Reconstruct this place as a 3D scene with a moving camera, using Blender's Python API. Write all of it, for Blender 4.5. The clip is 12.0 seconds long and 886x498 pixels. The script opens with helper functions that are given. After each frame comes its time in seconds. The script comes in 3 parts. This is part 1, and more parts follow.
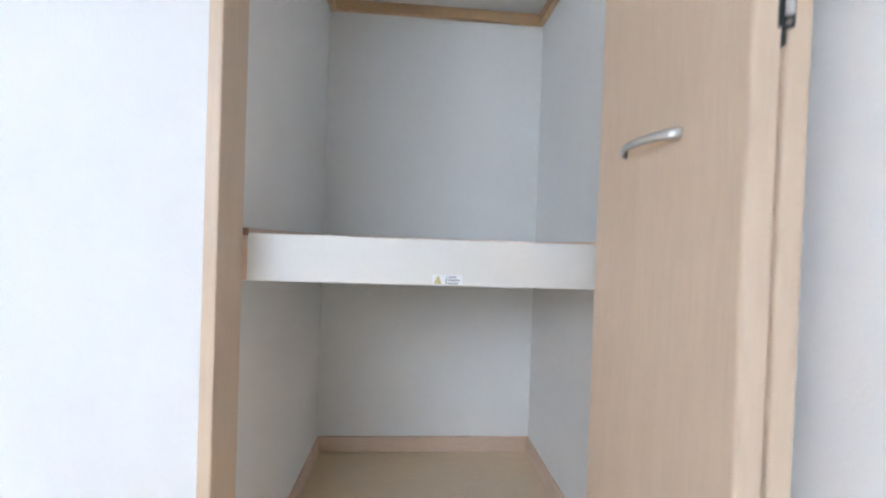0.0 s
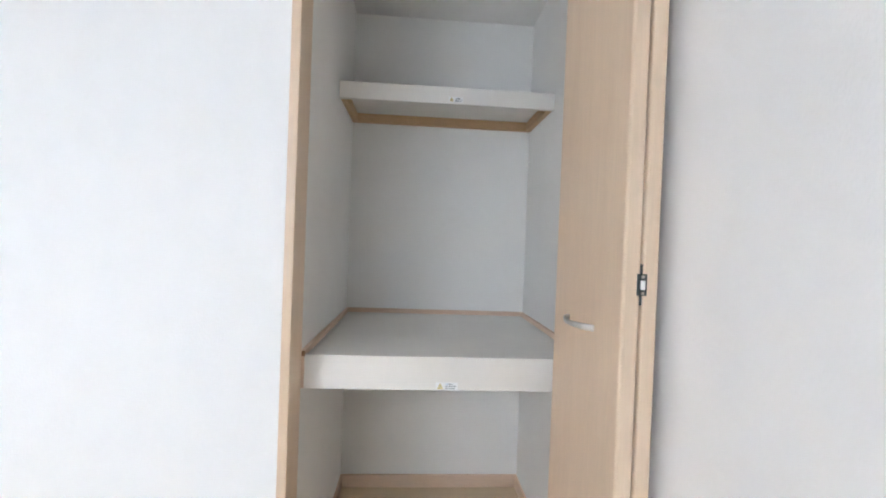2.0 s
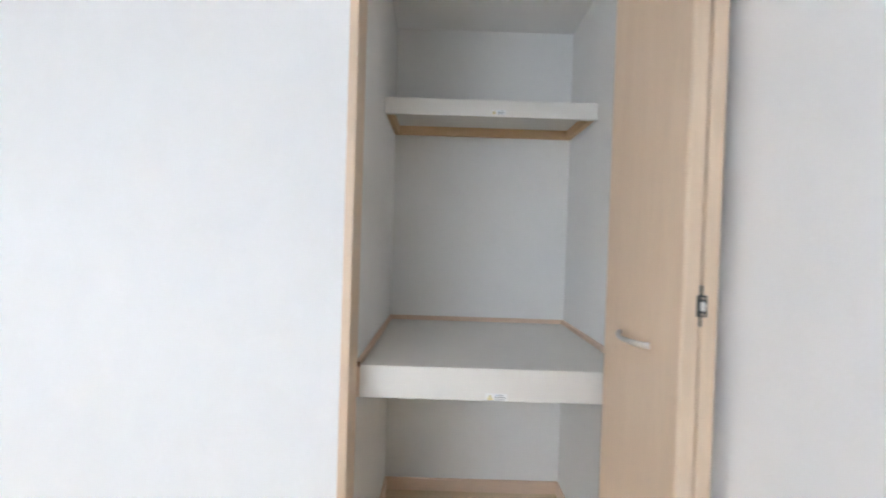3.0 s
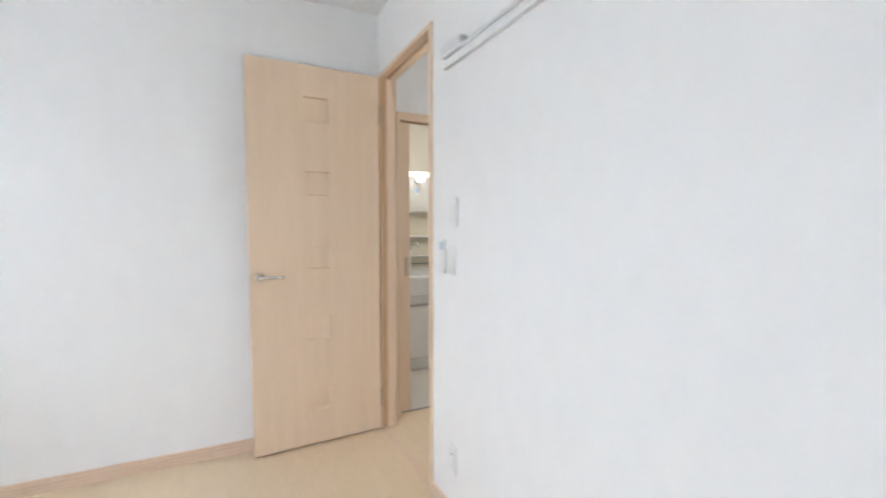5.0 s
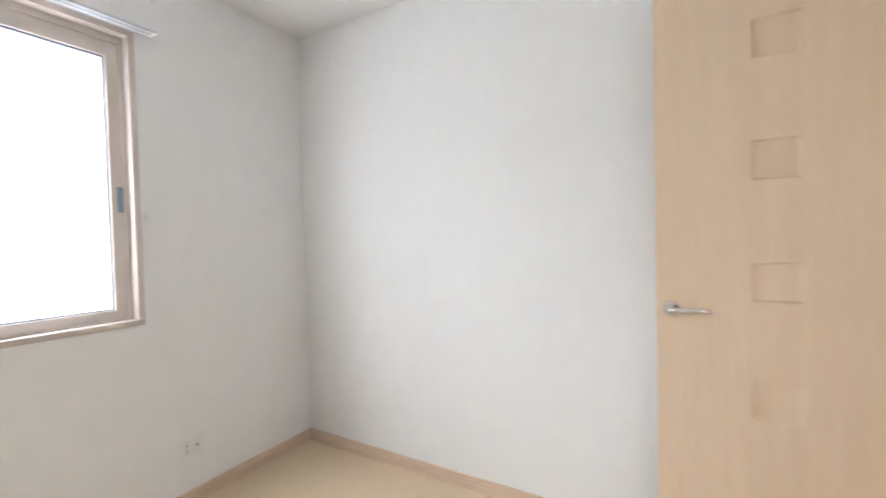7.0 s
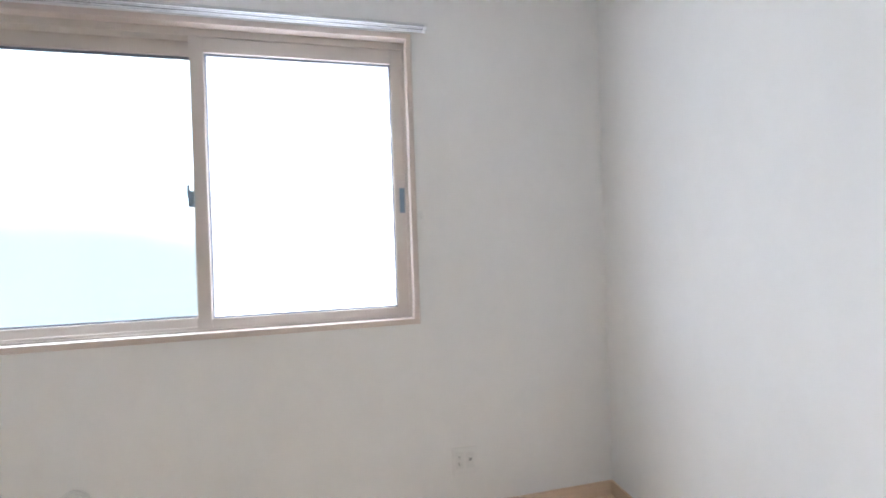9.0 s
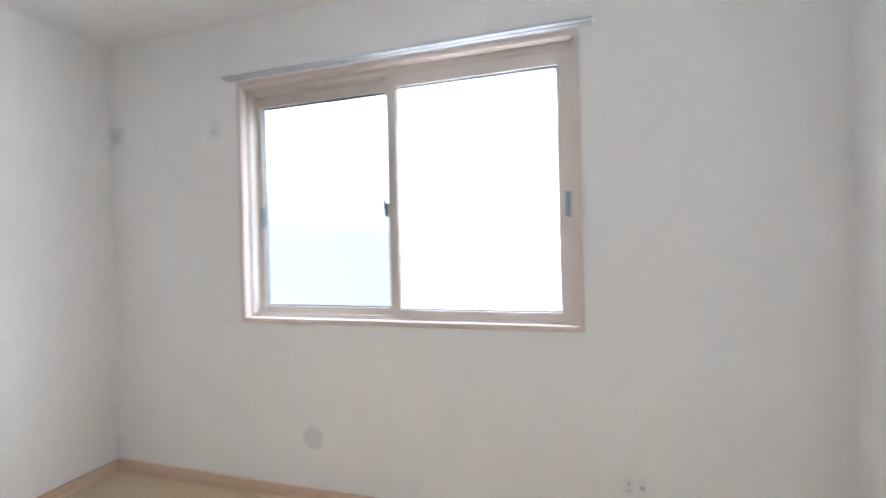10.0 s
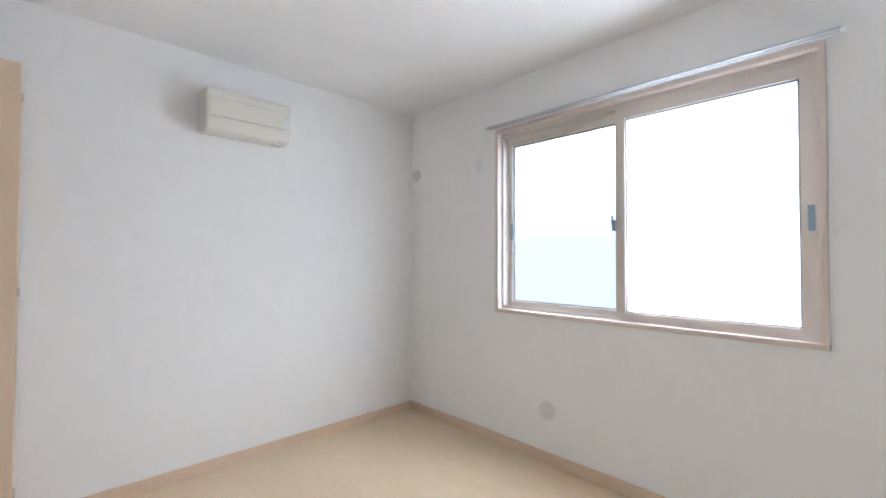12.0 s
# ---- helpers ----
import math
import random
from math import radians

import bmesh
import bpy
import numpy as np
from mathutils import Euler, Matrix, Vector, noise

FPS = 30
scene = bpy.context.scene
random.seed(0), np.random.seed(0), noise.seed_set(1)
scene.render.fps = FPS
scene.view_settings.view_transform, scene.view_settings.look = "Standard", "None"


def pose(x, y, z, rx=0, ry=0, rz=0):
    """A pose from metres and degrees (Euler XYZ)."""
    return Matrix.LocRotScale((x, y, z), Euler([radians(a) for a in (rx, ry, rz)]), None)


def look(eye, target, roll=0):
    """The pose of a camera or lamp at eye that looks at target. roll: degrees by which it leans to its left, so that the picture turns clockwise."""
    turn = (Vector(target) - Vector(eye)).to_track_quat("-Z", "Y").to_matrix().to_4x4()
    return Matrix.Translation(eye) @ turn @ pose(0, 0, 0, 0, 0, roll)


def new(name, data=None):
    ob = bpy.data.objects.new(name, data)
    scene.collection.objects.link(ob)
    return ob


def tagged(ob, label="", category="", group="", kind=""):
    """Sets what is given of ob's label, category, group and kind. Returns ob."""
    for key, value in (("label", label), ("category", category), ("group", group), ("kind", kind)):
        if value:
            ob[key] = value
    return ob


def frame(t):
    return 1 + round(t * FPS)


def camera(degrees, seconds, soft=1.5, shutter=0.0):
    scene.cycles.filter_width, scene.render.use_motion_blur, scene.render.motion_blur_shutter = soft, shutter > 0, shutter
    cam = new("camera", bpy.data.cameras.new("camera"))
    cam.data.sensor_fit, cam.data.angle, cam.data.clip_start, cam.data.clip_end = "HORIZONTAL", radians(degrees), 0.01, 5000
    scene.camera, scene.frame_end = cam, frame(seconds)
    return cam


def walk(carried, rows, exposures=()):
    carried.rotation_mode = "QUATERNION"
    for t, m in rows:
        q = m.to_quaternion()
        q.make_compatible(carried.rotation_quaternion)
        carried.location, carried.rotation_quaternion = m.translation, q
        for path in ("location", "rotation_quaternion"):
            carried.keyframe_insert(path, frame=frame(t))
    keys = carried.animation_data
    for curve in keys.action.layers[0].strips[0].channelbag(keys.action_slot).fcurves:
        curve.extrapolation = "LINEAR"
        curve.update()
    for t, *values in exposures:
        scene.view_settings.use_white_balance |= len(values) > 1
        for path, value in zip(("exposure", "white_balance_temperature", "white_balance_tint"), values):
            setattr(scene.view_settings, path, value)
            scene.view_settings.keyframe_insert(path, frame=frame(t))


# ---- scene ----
cam = camera(92.3, 12.0, soft=1.8, shutter=0.5)
PATH = [
    (0, (0.347, -0.756, 0.815), (0.503, 1.238, 0.789), 2.0),
    (0.5, (0.368, -0.842, 0.927), (0.514, 1.153, 0.905), 2.1),
    (1, (0.354, -0.909, 1.029), (0.497, 1.086, 1.007), 2.1),
    (1.5, (0.331, -0.993, 1.086), (0.469, 1.002, 1.065), 2.2),
    (2, (0.321, -1.083, 1.139), (0.454, 0.913, 1.117), 2.15),
    (2.5, (0.289, -1.122, 1.163), (0.42, 0.874, 1.138), 2.05),
    (2.7, (0.277, -1.130, 1.172), (0.394, 0.866, 1.146), 1.95),
    (4.3, (0.047, -0.874, 1.202), (-1.229, 0.662, 1.101), 1.0),
    (4.5, (-0.007, -0.844, 1.215), (-1.476, 0.508, 1.099), 0.7),
    (5, (-0.164, -0.776, 1.219), (-1.956, 0.104, 1.098), 0.0),
    (5.5, (-0.296, -0.738, 1.187), (-2.236, -0.259, 1.099), -0.8),
    (6, (-0.466, -0.651, 1.192), (-2.464, -0.705, 1.114), -1.3),
    (6.5, (-0.636, -0.621, 1.212), (-2.545, -1.211, 1.13), -1.8),
    (6.7, (-0.713, -0.619, 1.2), (-2.561, -1.383, 1.135), -1.8),
    (8.3, (-1.277, -0.712, 1.268), (-2.243, -2.46, 1.181), -1.0),
    (8.5, (-1.331, -0.758, 1.246), (-2.125, -2.592, 1.176), -1.6),
    (9, (-1.463, -0.841, 1.189), (-1.913, -2.79, 1.184), -2.0),
    (9.5, (-1.604, -0.866, 1.204), (-1.588, -2.866, 1.204), -1.7),
    (10, (-1.702, -0.815, 1.232), (-1.142, -2.735, 1.223), -1.4),
    (10.5, (-1.758, -0.71, 1.184), (-0.811, -2.471, 1.239), -0.6),
    (11, (-1.851, -0.584, 1.21), (-0.675, -2.201, 1.263), -0.3),
    (11.5, (-1.886, -0.495, 1.24), (-0.533, -1.967, 1.275), -0.3),
    (12, (-1.926, -0.385, 1.234), (-0.48, -1.766, 1.275), 0.1),
]
walk(cam, [(t, look(eye, target, roll)) for t, eye, target, roll in PATH], [
    (0, 0.20, 5500, 10), (1, 0.16, 5700, 10), (2.7, 0.10, 5850, 10), (4.3, -0.14, 5850, 9), (5.5, -0.17, 6050, 10),
    (6.5, -0.10, 6250, 10), (8.3, -0.50, 5900, 11), (9.5, -0.24, 5900, 11), (12, -0.28, 5900, 11)])

# ---- world, daylight ----
SKY = 24.0            # brightness of the overcast sky overhead
world = bpy.data.worlds.new("sky")
scene.world = world
world.use_nodes = True
wn = world.node_tree.nodes
sky = wn.new("ShaderNodeTexSky")
sky.sky_type, sky.sun_disc = "NISHITA", False
sky.sun_elevation, sky.sun_rotation = radians(48), radians(150)
wn["Background"].inputs["Strength"].default_value = 0.12
world.node_tree.links.new(sky.outputs["Color"], wn["Background"].inputs["Color"])
sun = new("sun", bpy.data.lights.new("sun", "SUN"))
sun.data.energy, sun.data.angle, sun.data.color = 1.0, radians(15), (1.0, 0.96, 0.9)
sun.matrix_world = look((0, -8, 10), (0, 0, 1))

hall_fill = new("hall_fill_light", bpy.data.lights.new("hall_fill_light", "AREA"))   # added fill lamp for the hall, in an unseen made-up opening
hall_fill.data.shape, hall_fill.data.size, hall_fill.data.size_y = "RECTANGLE", 0.9, 1.1
hall_fill.data.energy, hall_fill.data.color = 11.0, (1.0, 0.95, 0.88)
hall_fill.matrix_world = look((-1.10, 1.30, 1.45), (-1.10, 0.0, 1.45))


# ---- materials ----
def material(name, colour, rough=0.5, metal=0.0, tint=None, scale=6.0, stretch=(1, 1, 1), grain=0.0, bump=0.0,
             bump_scale=300.0, spec=0.5):
    """A surface with slow variation between two tints, fine grain and relief, in metres."""
    m = bpy.data.materials.new(name)
    m.use_nodes = True
    nt = m.node_tree
    b = nt.nodes["Principled BSDF"]
    b.inputs["Roughness"].default_value = rough
    b.inputs["Metallic"].default_value = metal
    b.inputs["Specular IOR Level"].default_value = spec
    geo = nt.nodes.new("ShaderNodeNewGeometry")
    mp = nt.nodes.new("ShaderNodeMapping")
    mp.inputs["Scale"].default_value = stretch
    nt.links.new(geo.outputs["Position"], mp.inputs["Vector"])
    n1 = nt.nodes.new("ShaderNodeTexNoise")
    n1.inputs["Scale"].default_value, n1.inputs["Detail"].default_value = scale, 5.0
    nt.links.new(mp.outputs["Vector"], n1.inputs["Vector"])
    mix = nt.nodes.new("ShaderNodeMix")
    mix.data_type = "RGBA"
    tint = tint or tuple(c * 0.95 for c in colour)
    mix.inputs[6].default_value, mix.inputs[7].default_value = (*tint, 1), (*colour, 1)
    ramp = nt.nodes.new("ShaderNodeMapRange")
    ramp.inputs["From Min"].default_value, ramp.inputs["From Max"].default_value = 0.3, 0.7
    nt.links.new(n1.outputs["Fac"], ramp.inputs["Value"])
    nt.links.new(ramp.outputs["Result"], mix.inputs[0])
    out = mix.outputs[2]
    if grain:
        n2 = nt.nodes.new("ShaderNodeTexNoise")
        n2.inputs["Scale"].default_value, n2.inputs["Detail"].default_value = scale * 9, 6.0
        nt.links.new(mp.outputs["Vector"], n2.inputs["Vector"])
        mr = nt.nodes.new("ShaderNodeMapRange")
        mr.inputs["From Min"].default_value, mr.inputs["From Max"].default_value = 0.3, 0.7
        mr.inputs["To Min"].default_value, mr.inputs["To Max"].default_value = 1 - grain, 1 + grain * 0.4
        nt.links.new(n2.outputs["Fac"], mr.inputs["Value"])
        hsv = nt.nodes.new("ShaderNodeHueSaturation")
        nt.links.new(out, hsv.inputs["Color"])
        nt.links.new(mr.outputs["Result"], hsv.inputs["Value"])
        out = hsv.outputs["Color"]
    nt.links.new(out, b.inputs["Base Color"])
    if bump:
        n3 = nt.nodes.new("ShaderNodeTexNoise")
        n3.inputs["Scale"].default_value, n3.inputs["Detail"].default_value = bump_scale, 3.0
        nt.links.new(mp.outputs["Vector"], n3.inputs["Vector"])
        bp = nt.nodes.new("ShaderNodeBump")
        bp.inputs["Strength"].default_value, bp.inputs["Distance"].default_value = bump, 0.001
        nt.links.new(n3.outputs["Fac"], bp.inputs["Height"])
        nt.links.new(bp.outputs["Normal"], b.inputs["Normal"])
    return m


M_PAPER = material("white embossed wallpaper", (0.94, 0.93, 0.915), 0.85, tint=(0.93, 0.92, 0.905), scale=1.5,
                   stretch=(1, 1, 0.6), grain=0.015, bump=0.6, bump_scale=230, spec=0.2)
M_CEIL = material("white ceiling paper", (0.94, 0.93, 0.915), 0.9, scale=2.0, bump=0.15, bump_scale=220, spec=0.15)
M_CLOSET = material("white closet paper", (0.95, 0.932, 0.888), 0.85, scale=2.0, bump=0.2, bump_scale=320, spec=0.2)
M_WOOD = material("pale maple veneer", (0.82, 0.64, 0.465), 0.42, tint=(0.785, 0.605, 0.43), scale=2.2,
                  stretch=(9, 9, 0.7), grain=0.04, bump=0.08, bump_scale=60)
M_WOODH = material("pale maple veneer, level grain", (0.82, 0.64, 0.465), 0.42, tint=(0.785, 0.605, 0.43), scale=2.2,
                   stretch=(0.9, 0.9, 9), grain=0.04, bump=0.08, bump_scale=60)
M_TRIM = material("pale maple skirting", (0.80, 0.61, 0.455), 0.45, tint=(0.76, 0.57, 0.415), scale=2.0,
                  stretch=(1.0, 1.0, 8), grain=0.05)
M_WINCASE = material("pinkish beige casing film", (0.74, 0.64, 0.58), 0.7, tint=(0.71, 0.61, 0.55), scale=3.0,
                     stretch=(4, 4, 4), grain=0.03)
M_LEDGER = material("raw pine strip", (0.72, 0.49, 0.27), 0.6, tint=(0.64, 0.42, 0.22), scale=2.5,
                    stretch=(1.5, 1.5, 14), grain=0.1)
M_REBATE_SHADE = material("brown rebate shade", (0.58, 0.37, 0.20), 0.6, scale=20)
M_ENDGRAIN = material("brown end grain", (0.34, 0.19, 0.11), 0.7, scale=60)
M_FLOOR = material("beige wood-look floor", (0.79, 0.625, 0.425), 0.38, tint=(0.765, 0.60, 0.40), scale=1.6,
                   stretch=(1.0, 8, 1), grain=0.06, bump=0.08, bump_scale=40)
M_SHELF = material("white melamine", (0.87, 0.84, 0.78), 0.45, scale=3.0, grain=0.01)
M_SASH = material("champagne anodised aluminium", (0.70, 0.635, 0.58), 0.6, metal=0.1, scale=8.0)
M_GASKET = material("grey rubber gasket", (0.16, 0.18, 0.22), 0.6, scale=30)
M_STEEL = material("satin nickel", (0.84, 0.83, 0.82), 0.38, metal=1.0, scale=40)
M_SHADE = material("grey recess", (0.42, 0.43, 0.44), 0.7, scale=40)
M_CHROME = material("polished chrome", (0.78, 0.77, 0.76), 0.12, metal=1.0, scale=40)
M_DARKSTEEL = material("blackened steel", (0.07, 0.08, 0.08), 0.4, metal=0.8, scale=60)
M_PULL = material("blue-grey plastic", (0.25, 0.34, 0.43), 0.45, scale=30)
M_WHITE = material("white plastic", (0.87, 0.87, 0.855), 0.4, scale=20)
M_PLATE = material("matt white wall plate plastic", (0.92, 0.915, 0.90), 0.55, scale=20)
M_COOL = material("cool white plastic", (0.82, 0.85, 0.87), 0.35, scale=20)
M_CAP = material("greyish white plastic", (0.80, 0.80, 0.79), 0.5, scale=20)
M_SCREENPALE = material("pale grey-blue screen", (0.58, 0.68, 0.76), 0.35, scale=30)
M_HINGE = material("brushed bronze-grey steel", (0.50, 0.42, 0.35), 0.45, metal=0.4, scale=40)
M_TRACK = material("pale grey track", (0.76, 0.775, 0.79), 0.85, scale=25, spec=0.15)
M_RAIL = material("white enamelled rail", (0.85, 0.85, 0.84), 0.75, scale=25)
M_SLOT = material("dark slot", (0.12, 0.13, 0.14), 0.7, scale=40)
M_AC = material("ivory plastic", (0.80, 0.77, 0.69), 0.45, scale=6)
M_STICK = material("white sticker", (0.93, 0.93, 0.91), 0.5, scale=50)
M_YELLOW = material("yellow print", (0.62, 0.47, 0.08), 0.5, scale=50)
M_PALEYELLOW = material("pale yellow print", (0.82, 0.76, 0.48), 0.5, scale=50)
M_INK = material("grey print", (0.16, 0.17, 0.18), 0.6, scale=50)
M_BLUEINK = material("pale blue print", (0.45, 0.60, 0.75), 0.6, scale=50)
M_CREAM = material("cream washroom paper", (0.78, 0.73, 0.64), 0.85, scale=2, bump=0.5, bump_scale=250, spec=0.2)
M_WASHFLOOR = material("pale vinyl floor", (0.74, 0.70, 0.63), 0.4, scale=4, grain=0.03)
M_VANITY = material("glossy white vanity", (0.86, 0.845, 0.80), 0.2, scale=8)
M_CREAMPANEL = material("cream splash panel", (0.86, 0.80, 0.67), 0.3, scale=6)
M_CERAMIC = material("white ceramic", (0.84, 0.84, 0.82), 0.08, scale=8)
M_CAULK = material("grey joint", (0.30, 0.29, 0.27), 0.7, scale=40)


def glow(name, colour, strength):
    m = bpy.data.materials.new(name)
    m.use_nodes = True
    b = m.node_tree.nodes["Principled BSDF"]
    b.inputs["Base Color"].default_value = (*colour, 1)
    b.inputs["Emission Color"].default_value = (*colour, 1)
    b.inputs["Emission Strength"].default_value = strength
    return m


M_LAMP = glow("lit vanity lamp", (1.0, 0.96, 0.90), 14.0)
M_COVER = glow("lit lamp cover", (1.0, 0.96, 0.88), 0.7)

M_DOME = glow("lit ceiling lamp dome", (1.0, 0.94, 0.83), 40.0)

# fine insect mesh
M_SCREEN = bpy.data.materials.new("grey insect mesh")
M_SCREEN.use_nodes = True
nt = M_SCREEN.node_tree
nt.nodes.remove(nt.nodes["Principled BSDF"])
tr = nt.nodes.new("ShaderNodeBsdfTransparent")
tr.inputs["Color"].default_value = (0.80, 0.81, 0.81, 1)
nt.links.new(tr.outputs[0], nt.nodes["Material Output"].inputs["Surface"])

def window_glass(name, frost=0.0):
    """A pane that lets daylight pass, scatters the share frost of it and has a faint surface sheen."""
    m = bpy.data.materials.new(name)
    m.use_nodes = True
    nt = m.node_tree
    nt.nodes.remove(nt.nodes["Principled BSDF"])
    tr = nt.nodes.new("ShaderNodeBsdfTransparent")
    tr.inputs["Color"].default_value = (0.95, 0.98, 0.98, 1)
    tl = nt.nodes.new("ShaderNodeBsdfTranslucent")
    tl.inputs["Color"].default_value = (0.97, 0.98, 0.98, 1)
    fm = nt.nodes.new("ShaderNodeMixShader")
    fm.inputs["Fac"].default_value = frost
    nt.links.new(tr.outputs[0], fm.inputs[1])
    nt.links.new(tl.outputs[0], fm.inputs[2])
    gl = nt.nodes.new("ShaderNodeBsdfGlossy")
    gl.inputs["Roughness"].default_value = 0.05 + 0.4 * frost
    ms = nt.nodes.new("ShaderNodeMixShader")
    ms.inputs["Fac"].default_value = 0.05
    nt.links.new(fm.outputs[0], ms.inputs[1])
    nt.links.new(gl.outputs[0], ms.inputs[2])
    nt.links.new(ms.outputs[0], nt.nodes["Material Output"].inputs["Surface"])
    return m


M_FROST = window_glass("frosted glass", 0.80)
M_PANE = window_glass("window glass")

# overcast sky, three times as bright overhead as at the horizon, over a pale blue-green country with a low hill
OUT = (-0.9, -2.7, 1.2)       # centre of the window, from which the distance is seen
M_DIST = bpy.data.materials.new("hazy distance")
M_DIST.use_nodes = True
nt = M_DIST.node_tree
nt.nodes.remove(nt.nodes["Principled BSDF"])


def math_node(tree, operation, a, b=None):
    n = tree.nodes.new("ShaderNodeMath")
    n.operation = operation
    for k, v in enumerate((a, b)):
        if isinstance(v, (int, float)):
            n.inputs[k].default_value = v
        elif v is not None:
            tree.links.new(v, n.inputs[k])
    return n.outputs[0]


geo = nt.nodes.new("ShaderNodeNewGeometry")
off = nt.nodes.new("ShaderNodeVectorMath")
off.operation, off.inputs[1].default_value = "SUBTRACT", OUT
nt.links.new(geo.outputs["Position"], off.inputs[0])
way = nt.nodes.new("ShaderNodeVectorMath")
way.operation = "NORMALIZE"
nt.links.new(off.outputs[0], way.inputs[0])
sep = nt.nodes.new("ShaderNodeSeparateXYZ")
nt.links.new(way.outputs[0], sep.inputs[0])
rise = math_node(nt, "MAXIMUM", sep.outputs["Z"], 0.0)
grey = math_node(nt, "MULTIPLY_ADD", rise, 2 / 3)
grey.node.inputs[2].default_value = 1 / 3
tone = nt.nodes.new("ShaderNodeVectorMath")
tone.operation, tone.inputs[0].default_value = "SCALE", (0.96, 0.98, 1.045)
nt.links.new(grey, tone.inputs["Scale"])
nz = nt.nodes.new("ShaderNodeTexNoise")
nz.inputs["Scale"].default_value = 5.0
nt.links.new(way.outputs[0], nz.inputs["Vector"])
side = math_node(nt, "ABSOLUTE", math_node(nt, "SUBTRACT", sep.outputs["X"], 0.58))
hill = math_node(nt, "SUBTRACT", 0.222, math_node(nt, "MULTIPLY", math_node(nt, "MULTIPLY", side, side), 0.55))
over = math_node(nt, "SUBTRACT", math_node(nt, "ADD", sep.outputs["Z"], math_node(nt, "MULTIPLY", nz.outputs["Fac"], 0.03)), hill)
# haze painted into the glow: sky fades softly into an emissive country
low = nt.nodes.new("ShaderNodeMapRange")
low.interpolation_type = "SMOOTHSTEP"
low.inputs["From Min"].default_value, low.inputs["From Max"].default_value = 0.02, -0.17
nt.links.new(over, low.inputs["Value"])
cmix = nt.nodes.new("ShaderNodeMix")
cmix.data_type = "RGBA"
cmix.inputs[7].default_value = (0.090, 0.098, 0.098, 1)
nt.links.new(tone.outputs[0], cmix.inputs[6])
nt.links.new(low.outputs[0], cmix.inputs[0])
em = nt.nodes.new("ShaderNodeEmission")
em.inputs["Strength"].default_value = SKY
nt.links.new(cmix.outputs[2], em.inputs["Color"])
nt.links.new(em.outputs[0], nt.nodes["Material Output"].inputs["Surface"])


# ---- building blocks ----
def box(bm, lo, hi, bevel=0.0, segments=2):
    """An upright block from corner to corner, with softened edges."""
    lo, hi = Vector(lo), Vector(hi)
    made = bmesh.ops.create_cube(bm, size=1.0)["verts"]
    for v in made:
        v.co = Vector(((lo[k] + hi[k]) / 2 + v.co[k] * (hi[k] - lo[k])) for k in range(3))
    if bevel:
        edges = list({e for v in made for e in v.link_edges})
        bmesh.ops.bevel(bm, geom=edges, offset=bevel, segments=segments, affect="EDGES", profile=0.5)
    return bm


def tube(bm, a, b, r, r2=None, sides=20):
    """A round bar from a to b."""
    a, b = Vector(a), Vector(b)
    m = Matrix.Translation((a + b) / 2) @ (b - a).to_track_quat("Z", "Y").to_matrix().to_4x4()
    bmesh.ops.create_cone(bm, cap_ends=True, segments=sides, radius1=r, radius2=r if r2 is None else r2,
                          depth=(b - a).length, matrix=m)
    return bm


def extrude(bm, outline, a, b, side):
    """An outline of (away from wall, up) points drawn along the line a-b on the floor; side points away from the wall."""
    a, b, side = Vector(a), Vector(b), Vector(side)
    rings = []
    for p in (a, b):
        rings.append([bm.verts.new(p + side * u + Vector((0, 0, w))) for u, w in outline])
    n = len(outline)
    for k in range(n):
        bm.faces.new((rings[0][k], rings[0][(k + 1) % n], rings[1][(k + 1) % n], rings[1][k]))
    bm.faces.new(rings[0][::-1])
    bm.faces.new(rings[1])
    bmesh.ops.recalc_face_normals(bm, faces=bm.faces[:])
    return bm


def sweep(bm, points, radii, sides=12, flat=1.0):
    """A bar through points, its section flat times as thick as wide."""
    rings = []
    pts = [Vector(p) for p in points]
    for k, p in enumerate(pts):
        d = (pts[min(k + 1, len(pts) - 1)] - pts[max(k - 1, 0)]).normalized()
        up = Vector((0, 0, 1))
        sid = d.cross(up).normalized()
        up = sid.cross(d).normalized()
        rings.append([bm.verts.new(p + (sid * math.cos(2 * math.pi * j / sides) * flat + up * math.sin(2 * math.pi * j / sides)) * radii[k])
                      for j in range(sides)])
    for r0, r1 in zip(rings, rings[1:]):
        for j in range(sides):
            bm.faces.new((r0[j], r0[(j + 1) % sides], r1[(j + 1) % sides], r1[j]))
    bm.faces.new(rings[0][::-1])
    bm.faces.new(rings[-1])
    bmesh.ops.recalc_face_normals(bm, faces=bm.faces[:])
    for f in bm.faces:
        f.smooth = True
    return bm


def mesh_of(name, bm, mat):
    me = bpy.data.meshes.new(name)
    bm.to_mesh(me)
    bm.free()
    me.materials.append(mat)
    return me


def part(name, bm, mat, parent=None, label=""):
    ob = new(name, mesh_of(name, bm, mat))
    if parent:
        ob.parent = parent
    return tagged(ob, label) if label else ob


def thing(name, label, category, group="", kind=""):
    return tagged(new(name), label, category, group, kind)


def structure(name, bm, mat, label, category):
    return tagged(part(name, bm, mat), label, category, "", "structure")


def B(*args, **kw):
    return box(bmesh.new(), *args, **kw)


def boxes(*pairs, bevel=0.0):
    bm = bmesh.new()
    for lo, hi in pairs:
        box(bm, lo, hi, bevel)
    return bm


